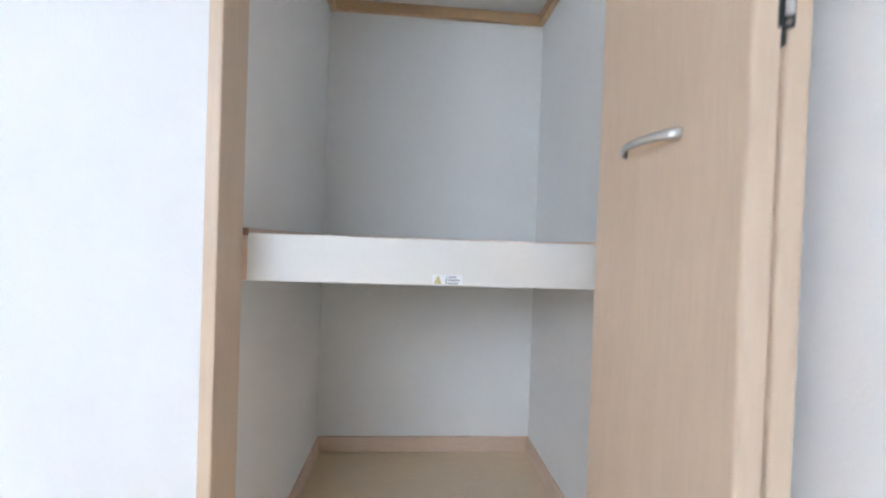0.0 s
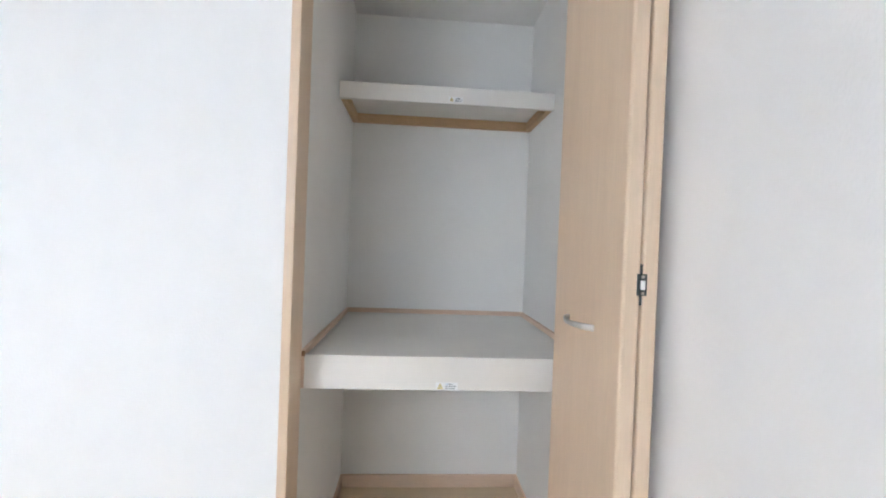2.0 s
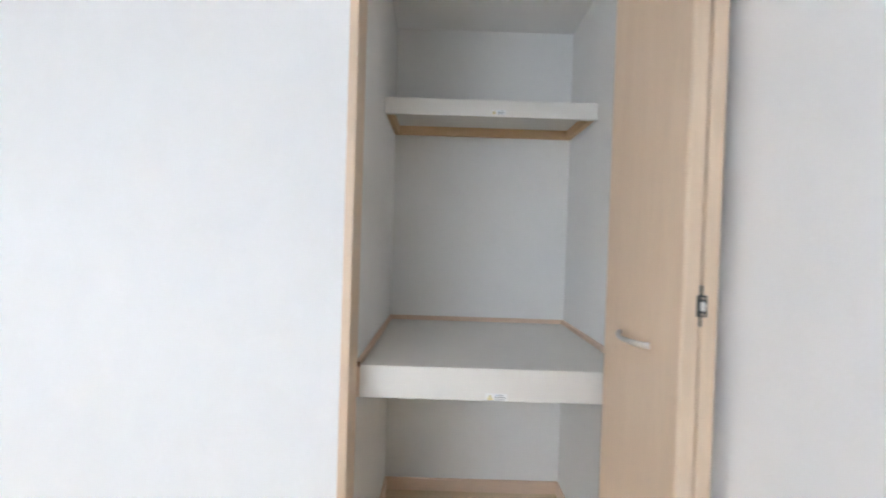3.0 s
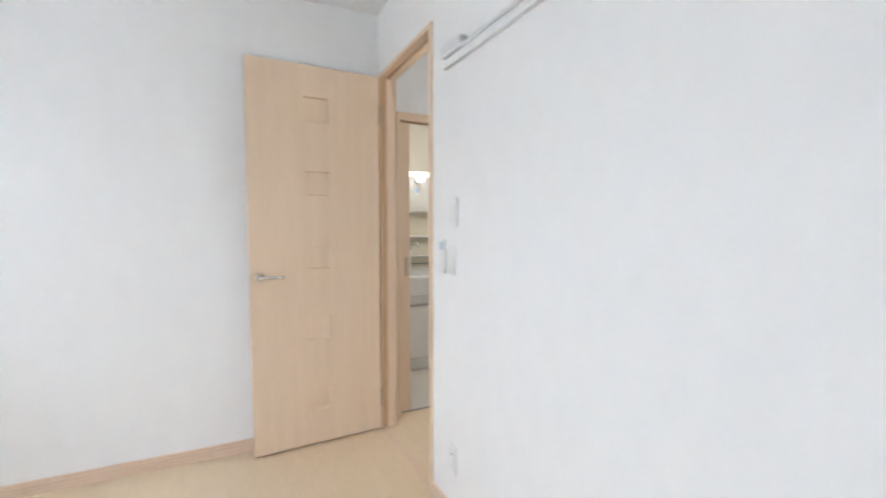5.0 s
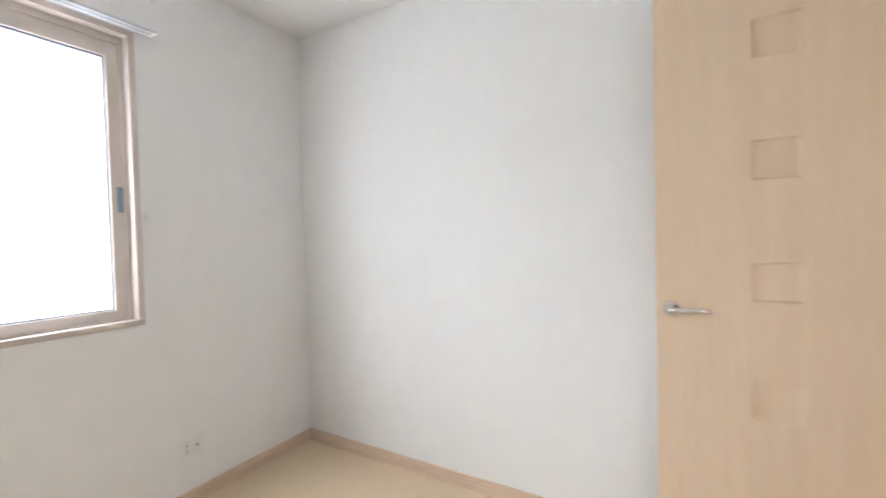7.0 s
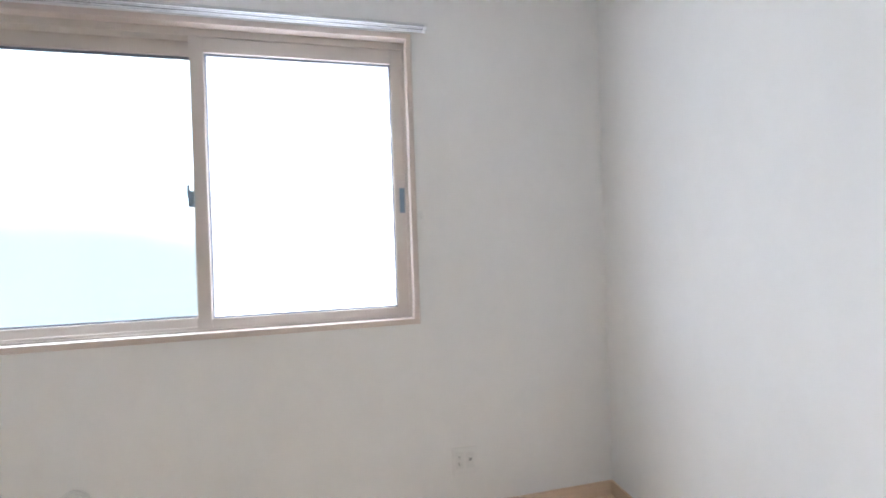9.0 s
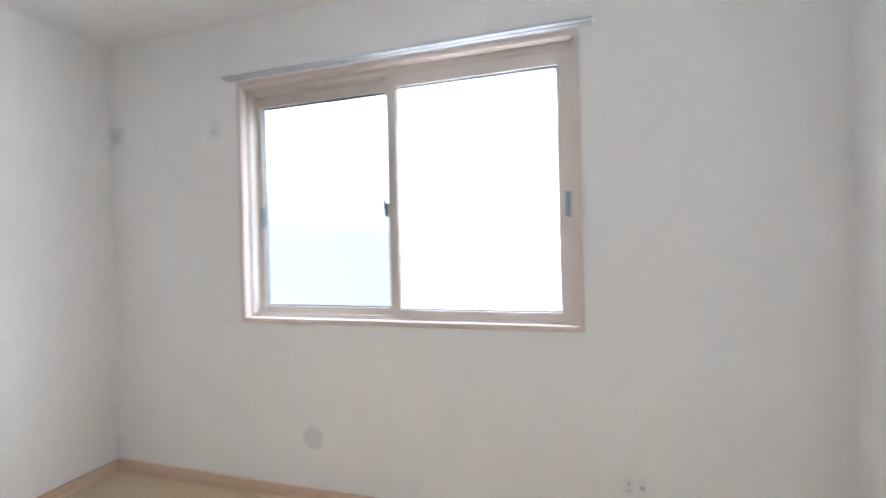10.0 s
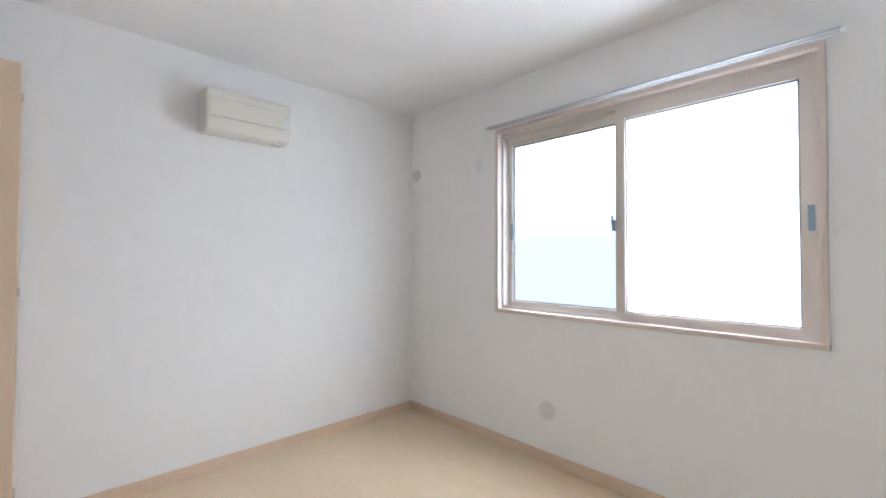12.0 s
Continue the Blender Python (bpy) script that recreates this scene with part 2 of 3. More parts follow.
# ---- plan ----
XW, XE = -2.660, 0.800        # west and east walls of the room
SKEW = 0.024                  # the west wall runs slightly out of square
YS, YN = -2.632, 0.0          # window wall and closet wall
H = 2.410                     # ceiling
T = 0.078                     # inner wall thickness
DX0, DX1, DZ = -2.542, -1.862, 2.046      # doorway
CX0, CX1, CY = 0.018, 0.842, 0.902        # closet inside
CZ, CO = 2.180, 2.102                     # closet ceiling, head of its opening
WX0, WX1, WZ0, WZ1 = -1.741, -0.119, 0.896, 2.075   # hole of the window
HX, HY = -2.655, 1.25         # hall: west wall, far wall
VX = -3.92                    # far wall of the washroom

structure("floor", B((HX - 0.02, YS - 0.15, -0.12), (1.0, 1.35, 0.0)), M_FLOOR, "pale beige wood-look sheet floor, clean and empty", "floor")
structure("floor_washroom", B((VX - 0.1, -0.7, -0.12), (HX - 0.02, 1.8, -0.004)), M_WASHFLOOR, "pale greyish vinyl washroom floor", "floor")
structure("threshold", B((DX0, -0.004, -0.002), (DX1, 0.026, 0.004), bevel=0.0015), M_TRIM, "flat wooden threshold strip in the doorway", "threshold")
structure("ceiling", B((XW - 0.1, YS - 0.15, H), (XE + 0.1, T, H + 0.1)), M_CEIL, "white papered ceiling", "ceiling")
structure("ceiling_hall", B((XW - 0.1, T, H), (XE + 0.2, HY + 0.1, H + 0.1)), M_CEIL, "white papered hall ceiling", "ceiling")
structure("ceiling_closet", B((-0.02, T + 0.003, CZ), (0.93, 1.0, CZ + 0.1)), M_CLOSET, "white ceiling inside the closet", "ceiling")
structure("ceiling_washroom", B((VX - 0.1, -0.7, 2.3), (HX - 0.075, 1.8, 2.4)), M_CREAM, "cream washroom ceiling", "ceiling")

structure("wall_north", boxes(((XW - 0.06, 0, 0), (DX0 - 0.022, T, H)), ((DX0 - 0.022, 0, DZ + 0.022), (DX1 + 0.022, T, H)),
                              ((DX1 + 0.022, 0, 0), (0.0, T, H)), ((0.0, 0, CO + 0.022), (XE, T, H))),
          M_PAPER, "white embossed papered wall with a doorway and a closet", "wall")


def out_of_square(ob):
    for v in ob.data.vertices:
        v.co.x += SKEW * (v.co.y - YS)


out_of_square(structure("wall_west", B((XW - 0.07, YS, 0), (XW, 0, H)), M_PAPER, "plain white embossed papered wall", "wall"))
structure("wall_east", B((XE, YS, 0), (XE + 0.1, T, H)), M_PAPER, "plain white papered wall below an air conditioner", "wall")
structure("wall_south", boxes(((XW - 0.1, YS - 0.15, 0), (WX0 - 0.02, YS, H)), ((WX1 + 0.02, YS - 0.15, 0), (XE + 0.1, YS, H)),
                              ((WX0 - 0.02, YS - 0.15, 0), (WX1 + 0.02, YS, WZ0 - 0.02)), ((WX0 - 0.02, YS - 0.15, WZ1 + 0.02), (WX1 + 0.02, YS, H))),
          M_PAPER, "white papered wall with a sliding window", "wall")
structure("wall_closet_left", B((-0.06, T + 0.003, 0), (CX0, CY + 0.08, CZ)), M_CLOSET, "white papered closet side wall", "wall")
structure("wall_closet_right", B((CX1, T + 0.003, 0), (CX1 + 0.08, CY + 0.08, CZ)), M_CLOSET, "white papered closet side wall", "wall")
structure("wall_closet_back", B((CX0, CY, 0), (CX1, CY + 0.08, CZ)), M_CLOSET, "white papered closet back wall", "wall")

# hall and washroom
OY0, OY1, OZ = 0.152, 0.86, 1.852
structure("wall_hall_west", boxes(((HX - 0.02, T, 0), (HX, OY0 - 0.024, H)), ((HX - 0.07, OY0 - 0.024, OZ + 0.045), (HX, OY1 + 0.024, H)),
                                  ((HX - 0.07, OY1 + 0.024, 0), (HX, HY, H))),
          M_PAPER, "white papered hall wall with an opening to the washroom", "wall")
# opening added out of view to hold the hall's fill lamp
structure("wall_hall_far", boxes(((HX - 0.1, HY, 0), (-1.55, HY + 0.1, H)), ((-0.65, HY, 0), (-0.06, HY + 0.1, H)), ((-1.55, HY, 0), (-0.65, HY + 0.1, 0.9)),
                                 ((-1.55, HY, 2.0), (-0.65, HY + 0.1, H))), M_PAPER, "white papered hall wall with an added unseen opening", "wall")
structure("wall_hall_east", B((-0.16, T, 0), (-0.06, HY, H)), M_PAPER, "plain white papered hall end wall", "wall")
structure("wall_washroom_west", B((VX - 0.1, -0.7, 0), (VX, 1.8, 2.3)), M_CREAM, "cream papered washroom wall", "wall")
structure("wall_washroom_north", B((VX, 1.7, 0), (-2.80, 1.8, 2.3)), M_CREAM, "cream papered washroom wall", "wall")
structure("wall_washroom_south", B((VX, -0.7, 0), (HX - 0.08, -0.6, 2.3)), M_CREAM, "cream papered washroom wall", "wall")
structure("wall_washroom_east", B((-2.80, OY1 + 0.05, 0), (HX - 0.075, 1.7, 2.3)), M_CREAM, "cream papered washroom wall", "wall")

# ---- skirting boards ----
SKIRT = [(0.0, 0.0), (0.011, 0.0), (0.011, 0.030), (0.0095, 0.0315), (0.0095, 0.0335), (0.011, 0.035), (0.011, 0.047),
         (0.0095, 0.0485), (0.0095, 0.0505), (0.0105, 0.052), (0.0095, 0.062), (0.007, 0.0645), (0.0, 0.0645)]
PLAIN = [(0.0, 0.0), (0.008, 0.0), (0.008, 0.055), (0.0065, 0.058), (0.0, 0.058)]


def skirting(name, outline, a, b, side, label):
    return structure(name, extrude(bmesh.new(), outline, (*a, 0), (*b, 0), (*side, 0)), M_TRIM, label, "skirting board")


G = 0.0112
out_of_square(skirting("baseboard_west", SKIRT, (XW, YS), (XW, -0.001), (1, 0), "grooved pale wooden skirting board"))
skirting("baseboard_south", SKIRT, (XW + G, YS), (XE - G, YS), (0, 1), "grooved pale wooden skirting board")
skirting("baseboard_east", SKIRT, (XE, YS), (XE, -0.02), (-1, 0), "grooved pale wooden skirting board")
skirting("baseboard_north", SKIRT, (DX1 + 0.026, 0), (-0.002, 0), (0, -1), "grooved pale wooden skirting board")
skirting("baseboard_closet_left", PLAIN, (CX0, 0.102), (CX0, CY), (1, 0), "plain pale wooden skirting inside the closet")
skirting("baseboard_closet_right", PLAIN, (CX1, 0.102), (CX1, CY), (-1, 0), "plain pale wooden skirting inside the closet")
skirting("baseboard_closet_back", PLAIN, (CX0 + 0.0082, CY), (CX1 - 0.0082, CY), (0, -1), "plain pale wooden skirting inside the closet")


# ---- doorway and door ----
def door_frame():
    f = thing("door_frame", "pale maple door frame round an open doorway", "door frame", kind="structure")
    p = 0.010
    part("jamb", boxes(((DX0 - 0.022, -0.014, 0), (DX0, T + p, DZ)), ((DX0, 0.024, 0), (DX0 + 0.010, T - 0.012, DZ)), bevel=0.002), M_WOOD, f)
    part("jamb", boxes(((DX1, -p, 0), (DX1 + 0.022, T + p, DZ)), ((DX1 - 0.010, 0.036, 0), (DX1, T - 0.012, DZ)), bevel=0.002), M_WOOD, f)
    part("head", boxes(((DX0 - 0.022, -p, DZ), (DX1 + 0.022, T + p, DZ + 0.022)), ((DX0 + 0.010, 0.036, DZ - 0.010), (DX1 - 0.010, T - 0.012, DZ)),
                       bevel=0.002), M_WOODH, f)
    # added brown strips put the rebate's shade into colour
    part("rebate_shade", B((DX0 + 0.0003, -0.008, 0.004), (DX0 + 0.0025, 0.0235, DZ - 0.004), bevel=0.0006), M_REBATE_SHADE, f, "brown strip for the shade in the rebate")
    part("rebate_shade", B((DX0 + 0.012, 0.029, DZ - 0.004), (DX1 - 0.012, 0.0355, DZ - 0.0003), bevel=0.0006), M_REBATE_SHADE, f, "brown strip for the shade in the rebate")


def room_door():
    """Open leaf, seen on its inner face, with five sunk squares."""
    d = thing("door", "open pale maple door with five sunken square panels", "door")
    x0, x1, y0, y1, z0, z1 = -2.567, -2.533, -0.712, -0.021, 0.010, 2.042
    qy0, qy1, tops, side = -0.434, -0.302, (1.880, 1.494, 1.102, 0.716, 0.323), 0.128
    DEEP = 0.014
    bm = bmesh.new()
    box(bm, (x0, y0, z0), (x1 - DEEP, y1, z1))
    cuts = [z1] + [c for t in tops for c in (t, t - side)] + [z0]
    for k in range(0, len(cuts), 2):                       # rails between the squares
        box(bm, (x1 - DEEP, qy0, cuts[k + 1]), (x1, qy1, cuts[k]))
    box(bm, (x1 - DEEP, y0, z0), (x1, qy0, z1))
    box(bm, (x1 - DEEP, qy1, z0), (x1, y1, z1))
    part("leaf", bm, M_WOOD, d)
    for t in tops:                                         # sunk square with sloping sides
        bm = bmesh.new()
        rim = [bm.verts.new((x1 - 0.0008, y, z)) for y, z in ((qy0, t - side), (qy1, t - side), (qy1, t), (qy0, t))]
        bed = [bm.verts.new((x1 - DEEP + 0.001, y, z)) for y, z in ((qy0 + 0.003, t - side + 0.007), (qy1 - 0.014, t - side + 0.007), (qy1 - 0.014, t - 0.002), (qy0 + 0.003, t - 0.002))]
        bm.faces.new(bed)
        for k in range(4):
            bm.faces.new((rim[k], rim[(k + 1) % 4], bed[(k + 1) % 4], bed[k]))
        bmesh.ops.recalc_face_normals(bm, faces=bm.faces[:])
        part("panel", bm, M_WOOD, d)
    # lever on a round rose
    yy, zz = -0.666, 0.943
    h = part("lever_handle", tube(bmesh.new(), (x1, yy, zz), (x1 + 0.011, yy, zz), 0.026, 0.024, 28), M_CHROME, d, "satin nickel lever handle")
    bm = tube(bmesh.new(), (x1 + 0.01, yy, zz), (x1 + 0.048, yy, zz), 0.010)
    part("neck", bm, M_CHROME, h)
    part("lever", sweep(bmesh.new(), [(x1 + 0.046, yy - 0.012, zz), (x1 + 0.05, yy + 0.02, zz + 0.001), (x1 + 0.05, yy + 0.07, zz), (x1 + 0.046, yy + 0.112, zz)],
                        [0.010, 0.0095, 0.0085, 0.0075], 14, 0.7), M_CHROME, h)
    part("latch_plate", B((x0 + 0.006, y0 - 0.0015, 0.86), (x1 - 0.006, y0 + 0.001, 1.02)), M_STEEL, d)
    for z in (1.83, 0.19):
        hg = part("hinge", boxes(((x0 + 0.004, y1 - 0.002, z - 0.05), (x1 - 0.003, y1 + 0.003, z + 0.05)), bevel=0.001), M_HINGE, d)
        part("knuckle", tube(bmesh.new(), (x1 - 0.002, y1 + 0.007, z - 0.05), (x1 - 0.002, y1 + 0.007, z + 0.05), 0.0065), M_HINGE, hg)
    swing = Matrix.Translation((x1, y1, 0)) @ pose(0, 0, 0, 0, 0, 2.7) @ Matrix.Translation((-x1, -y1, 0))
    d.matrix_world = swing



door_frame()
room_door()


# ---- closet ----
def closet_frame():
    f = thing("closet_frame", "pale maple frame round the closet opening", "door frame", kind="structure")
    part("jamb", B((0.0, -0.012, 0), (0.0235, 0.100, CO), bevel=0.0025), M_WOOD, f)
    part("jamb", B((XE - 0.024, -0.012, 0), (XE - 0.001, 0.100, CO), bevel=0.0025), M_WOOD, f)
    part("head", B((0.0, -0.012, CO), (XE - 0.001, 0.100, CO + 0.022), bevel=0.0025), M_WOODH, f)
    part("track", B((0.026, 0.012, CO - 0.014), (XE - 0.026, 0.042, CO - 0.0005)), M_STEEL, f, "metal folding-door track")


def warning_label(x, y, z, w, h):
    s = thing("warning_sticker", "small white warning sticker with a yellow triangle", "sticker", "warning stickers")
    part("sheet", B((x, y - 0.0006, z - h / 2), (x + w, y - 0.0001, z + h / 2)), M_STICK, s)
    cx, r = x + h * 0.55, h * 0.42
    for rr, yy, mat in ((r, y - 0.0009, M_YELLOW), (r * 0.62, y - 0.0012, M_PALEYELLOW)):
        t = bmesh.new()
        a = [t.verts.new((cx + rr * 0.9 * dx, yy, z + rr * dz)) for dx, dz in ((-1, -0.8), (1, -0.8), (0, 1))]
        b = [t.verts.new((v.co.x, v.co.y + 0.0002, v.co.z)) for v in a]
        t.faces.new(a)
        t.faces.new(b[::-1])
        for k in range(3):
            t.faces.new((a[k], b[k], b[(k + 1) % 3], a[(k + 1) % 3]))
        part("triangle", t, mat, s)
    part("mark", B((cx - h * 0.03, y - 0.0015, z - h * 0.2), (cx + h * 0.03, y - 0.0012, z + h * 0.16)), M_INK, s)
    for k, (u0, u1) in enumerate(((0.46, 0.80), (0.44, 0.93), (0.44, 0.88))):
        zz = z + h * (0.28 - 0.28 * k)
        n = 6
        for j in range(n):
            a = u0 + (u1 - u0) * j / n
            part("print", B((x + w * a, y - 0.0009, zz - h * 0.06), (x + w * (a + (u1 - u0) / n * 0.72), y - 0.0006, zz + h * 0.06)),
                 M_BLUEINK if k == 0 and j < 2 else M_INK, s)


def closet_shelves():
    f = 0.103
    s = thing("closet_shelf", "deep white closet shelf with a thick front edge", "shelf", "closet shelves")
    part("board", B((CX0 + 0.001, f + 0.02, 0.788), (CX1 - 0.001, CY - 0.001, 0.813), bevel=0.001), M_SHELF, s)
    part("front_edge", B((CX0 + 0.012, f, 0.729), (CX1 - 0.001, f + 0.02, 0.823), bevel=0.002), M_SHELF, s)
    part("end_block", B((CX0 + 0.0005, f + 0.001, 0.729), (CX0 + 0.012, f + 0.03, 0.817), bevel=0.001), M_TRIM, s, "pale wooden end block")
    part("underside", B((CX0 + 0.001, f + 0.02, 0.733), (CX1 - 0.001, CY - 0.001, 0.748)), M_SHELF, s)
    l = part("edge_strip", B((CX0 + 0.0005, f + 0.002, 0.817), (CX0 + 0.014, CY - 0.014, 0.833), bevel=0.001), M_TRIM, s, "pale wooden edge strip")
    part("end_grain", B((CX0 + 0.001, f - 0.0005, 0.818), (CX0 + 0.0135, f + 0.002, 0.832)), M_ENDGRAIN, l, "brown end grain")
    part("edge_strip", B((CX1 - 0.014, f + 0.002, 0.814), (CX1 - 0.0005, CY - 0.014, 0.833), bevel=0.001), M_TRIM, s)
    part("edge_strip", B((CX0 + 0.0005, CY - 0.014, 0.814), (CX1 - 0.0005, CY - 0.0005, 0.833), bevel=0.001), M_TRIM, s)
    warning_label(0.394, f, 0.741, 0.062, 0.022)
    f = 0.536
    s = thing("closet_shelf", "shallow white upper shelf on wooden ledger strips", "shelf", "closet shelves")
    part("board", B((CX0 + 0.001, f + 0.018, 1.722), (CX1 - 0.001, CY - 0.001, 1.736)), M_SHELF, s)
    part("front_edge", B((CX0 + 0.001, f, 1.673), (CX1 - 0.001, f + 0.018, 1.737), bevel=0.002), M_SHELF, s)
    part("ledger", B((CX0 + 0.0005, f + 0.018, 1.680), (CX0 + 0.022, CY - 0.02, 1.722), bevel=0.0015), M_LEDGER, s, "raw pine ledger strip")
    part("ledger", B((CX1 - 0.022, f + 0.018, 1.680), (CX1 - 0.0005, CY - 0.02, 1.722), bevel=0.0015), M_LEDGER, s, "raw pine ledger strip")
    part("ledger", B((CX0 + 0.0005, CY - 0.02, 1.682), (CX1 - 0.0005, CY - 0.0005, 1.722), bevel=0.0015), M_LEDGER, s, "raw pine ledger strip")
    warning_label(0.429, f, 1.690, 0.056, 0.020)


def folding_door():
    """Two leaves folded flat against each other, standing out from the opening."""
    d = thing("folding_door", "pale maple folding closet door, folded open", "closet door")
    z0, z1, tip, back = 0.012, 2.092, -0.328, 0.040
    ax0, ax1, bx0, bx1 = 0.7035, 0.7375, 0.7410, 0.7710
    a = part("leaf", B((ax0, tip, z0), (ax1, back, z1), bevel=0.006, segments=3), M_WOOD, d)
    for fce in a.data.polygons:
        fce.use_smooth = False
    part("leaf", B((bx0, tip, z0), (bx1, back, z1), bevel=0.004), M_WOOD, d)
    for z in (1.948, 1.078, 0.20):
        hg = part("hinge", B((0.7300, tip - 0.0022, z - 0.020), (0.7485, tip + 0.003, z + 0.020), bevel=0.0012), M_DARKSTEEL, d, "dark steel folding hinge")
        part("hinge_leaf", B((0.7378, tip + 0.001, z - 0.038), (0.7407, tip + 0.016, z + 0.038)), M_DARKSTEEL, hg)
        part("roller", boxes(((0.7350, tip - 0.006, z - 0.009), (0.7440, tip - 0.0015, z + 0.009)), bevel=0.002), M_STEEL, hg, "bright metal hinge centre")
        for dz in (-0.015, 0.015):
            part("screw", tube(bmesh.new(), (0.740, tip - 0.0038, z + dz), (0.740, tip - 0.002, z + dz), 0.003, sides=10), M_HINGE, hg)
    # arched pull
    n = 14
    pts, rad = [], []
    for k in range(n + 1):
        u = k / n
        pts.append((ax0 + 0.002 - 0.030 * math.sin(math.pi * min(1, u * 1.0)) ** 0.6, -0.064 - 0.147 * u, 0.974))
        rad.append(0.0075 - 0.0015 * math.sin(math.pi * u))
    part("handle", sweep(bmesh.new(), pts, rad, 12, 0.55), M_STEEL, d, "satin metal arched pull")
    part("pivot", tube(bmesh.new(), (0.7200, 0.022, z1 - 0.001), (0.7200, 0.022, CO - 0.012), 0.004, sides=12), M_STEEL, d)


closet_frame()
closet_shelves()
folding_door()


# ---- window ----
def window():
    w = thing("window_1", "two-pane sliding window with champagne frame", "window", kind="structure")
    o, c, y0 = 0.024, 0.012, YS - 0.152

    def casing(lo, hi, front_lo, front_hi, mat):
        part("casing", boxes(((lo[0], y0, lo[1]), (hi[0], YS + 0.001, hi[1])), ((front_lo[0], YS + 0.0005, front_lo[1]), (front_hi[0], YS + c, front_hi[1])), bevel=0.0012),
             mat, w, "pale wooden casing")

    casing((WX0 - 0.02, WZ1), (WX1 + 0.02, WZ1 + 0.02), (WX0 - o, WZ1), (WX1 + o, WZ1 + o), M_WINCASE)
    casing((WX0 - 0.02, WZ0 - 0.02), (WX1 + 0.02, WZ0), (WX0 - o, WZ0 - o), (WX1 + o, WZ0), M_WINCASE)
    casing((WX0 - 0.02, WZ0), (WX0, WZ1), (WX0 - o, WZ0), (WX0, WZ1), M_WINCASE)
    casing((WX1, WZ0), (WX1 + 0.02, WZ1), (WX1, WZ0), (WX1 + o, WZ1), M_WINCASE)
    ya, yb = YS - 0.135, YS - 0.030
    t = 0.014
    fr = part("frame", boxes(((WX0, ya, WZ1 - 0.030), (WX1, yb, WZ1)), ((WX0, ya, WZ0), (WX1, yb, WZ0 + 0.008)),
                             ((WX0, ya, WZ0 + 0.008), (WX0 + t, yb, WZ1 - 0.030)), ((WX1 - t, ya, WZ0 + 0.008), (WX1, yb, WZ1 - 0.030)), bevel=0.001), M_SASH, w)
    for y in (YS - 0.036, YS - 0.050, YS - 0.094, YS - 0.108):
        part("track", B((WX0 + t, y - 0.0015, WZ0 + 0.008), (WX1 - t, y + 0.0015, WZ0 + 0.018)), M_SASH, fr)

    def sash(x0, x1, y0, y1, gx0, gx1, gz0, gz1, z1, glass, what):
        s = part("sash", boxes(((x0, y0, WZ0 + 0.012), (gx0, y1, z1)), ((gx1, y0, WZ0 + 0.012), (x1, y1, z1)),
                               ((gx0, y0, gz1), (gx1, y1, z1)), ((gx0, y0, WZ0 + 0.012), (gx1, y1, gz0)), bevel=0.0015), M_SASH, w)
        g, m = 0.007, y0 + 0.016
        part("gasket", boxes(((gx0, m - 0.008, gz0), (gx0 + g, m + 0.008, gz1)), ((gx1 - g, m - 0.008, gz0), (gx1, m + 0.008, gz1)),
                             ((gx0 + g, m - 0.008, gz0), (gx1 - g, m + 0.008, gz0 + g)), ((gx0 + g, m - 0.008, gz1 - g), (gx1 - g, m + 0.008, gz1))), M_GASKET, s)
        p = part("pane", B((gx0 + 0.002, m - 0.003, gz0 + 0.002), (gx1 - 0.002, m + 0.003, gz1 - 0.002)), glass, s, what)
        p.visible_shadow = False
        return s

    a = sash(-1.7295, -0.899, YS - 0.070, YS - 0.034, -1.678, -0.951, 0.943, 1.985, 2.045, M_FROST, "frosted glass pane")
    b = sash(-0.929, -0.1330, YS - 0.118, YS - 0.082, -0.888, -0.168, 0.945, 1.988, 2.045, M_PANE, "clear glass pane")
    sc = part("insect_screen", boxes(((-0.915, YS - 0.136, WZ0 + 0.01), (-0.890, YS - 0.124, 2.04)), ((-0.157, YS - 0.136, WZ0 + 0.01), (-0.133, YS - 0.124, 2.04)),
                                     ((-0.890, YS - 0.136, WZ0 + 0.01), (-0.157, YS - 0.124, WZ0 + 0.035)), ((-0.890, YS - 0.136, 2.015), (-0.157, YS - 0.124, 2.04))),
              M_SASH, w, "insect screen outside one pane")
    part("mesh", B((-0.890, YS - 0.1305, WZ0 + 0.035), (-0.157, YS - 0.1300, 2.015)), M_SCREEN, sc, "fine grey insect mesh")
    part("pull", B((-1.7225, YS - 0.036, 1.346), (-1.700, YS - 0.0315, 1.453), bevel=0.002), M_PULL, a, "blue-grey recessed pull")
    part("pull", B((-0.1735, YS - 0.084, 1.357), (-0.1530, YS - 0.0795, 1.462), bevel=0.002), M_PULL, b, "blue-grey recessed pull")
    k = part("crescent_lock", boxes(((-0.903, YS - 0.048, 1.381), (-0.881, YS - 0.024, 1.443)), bevel=0.003), M_PULL, a, "grey crescent lock")
    part("lock_lever", boxes(((-0.891, YS - 0.034, 1.415), (-0.879, YS - 0.020, 1.466)), bevel=0.003), M_PULL, k)


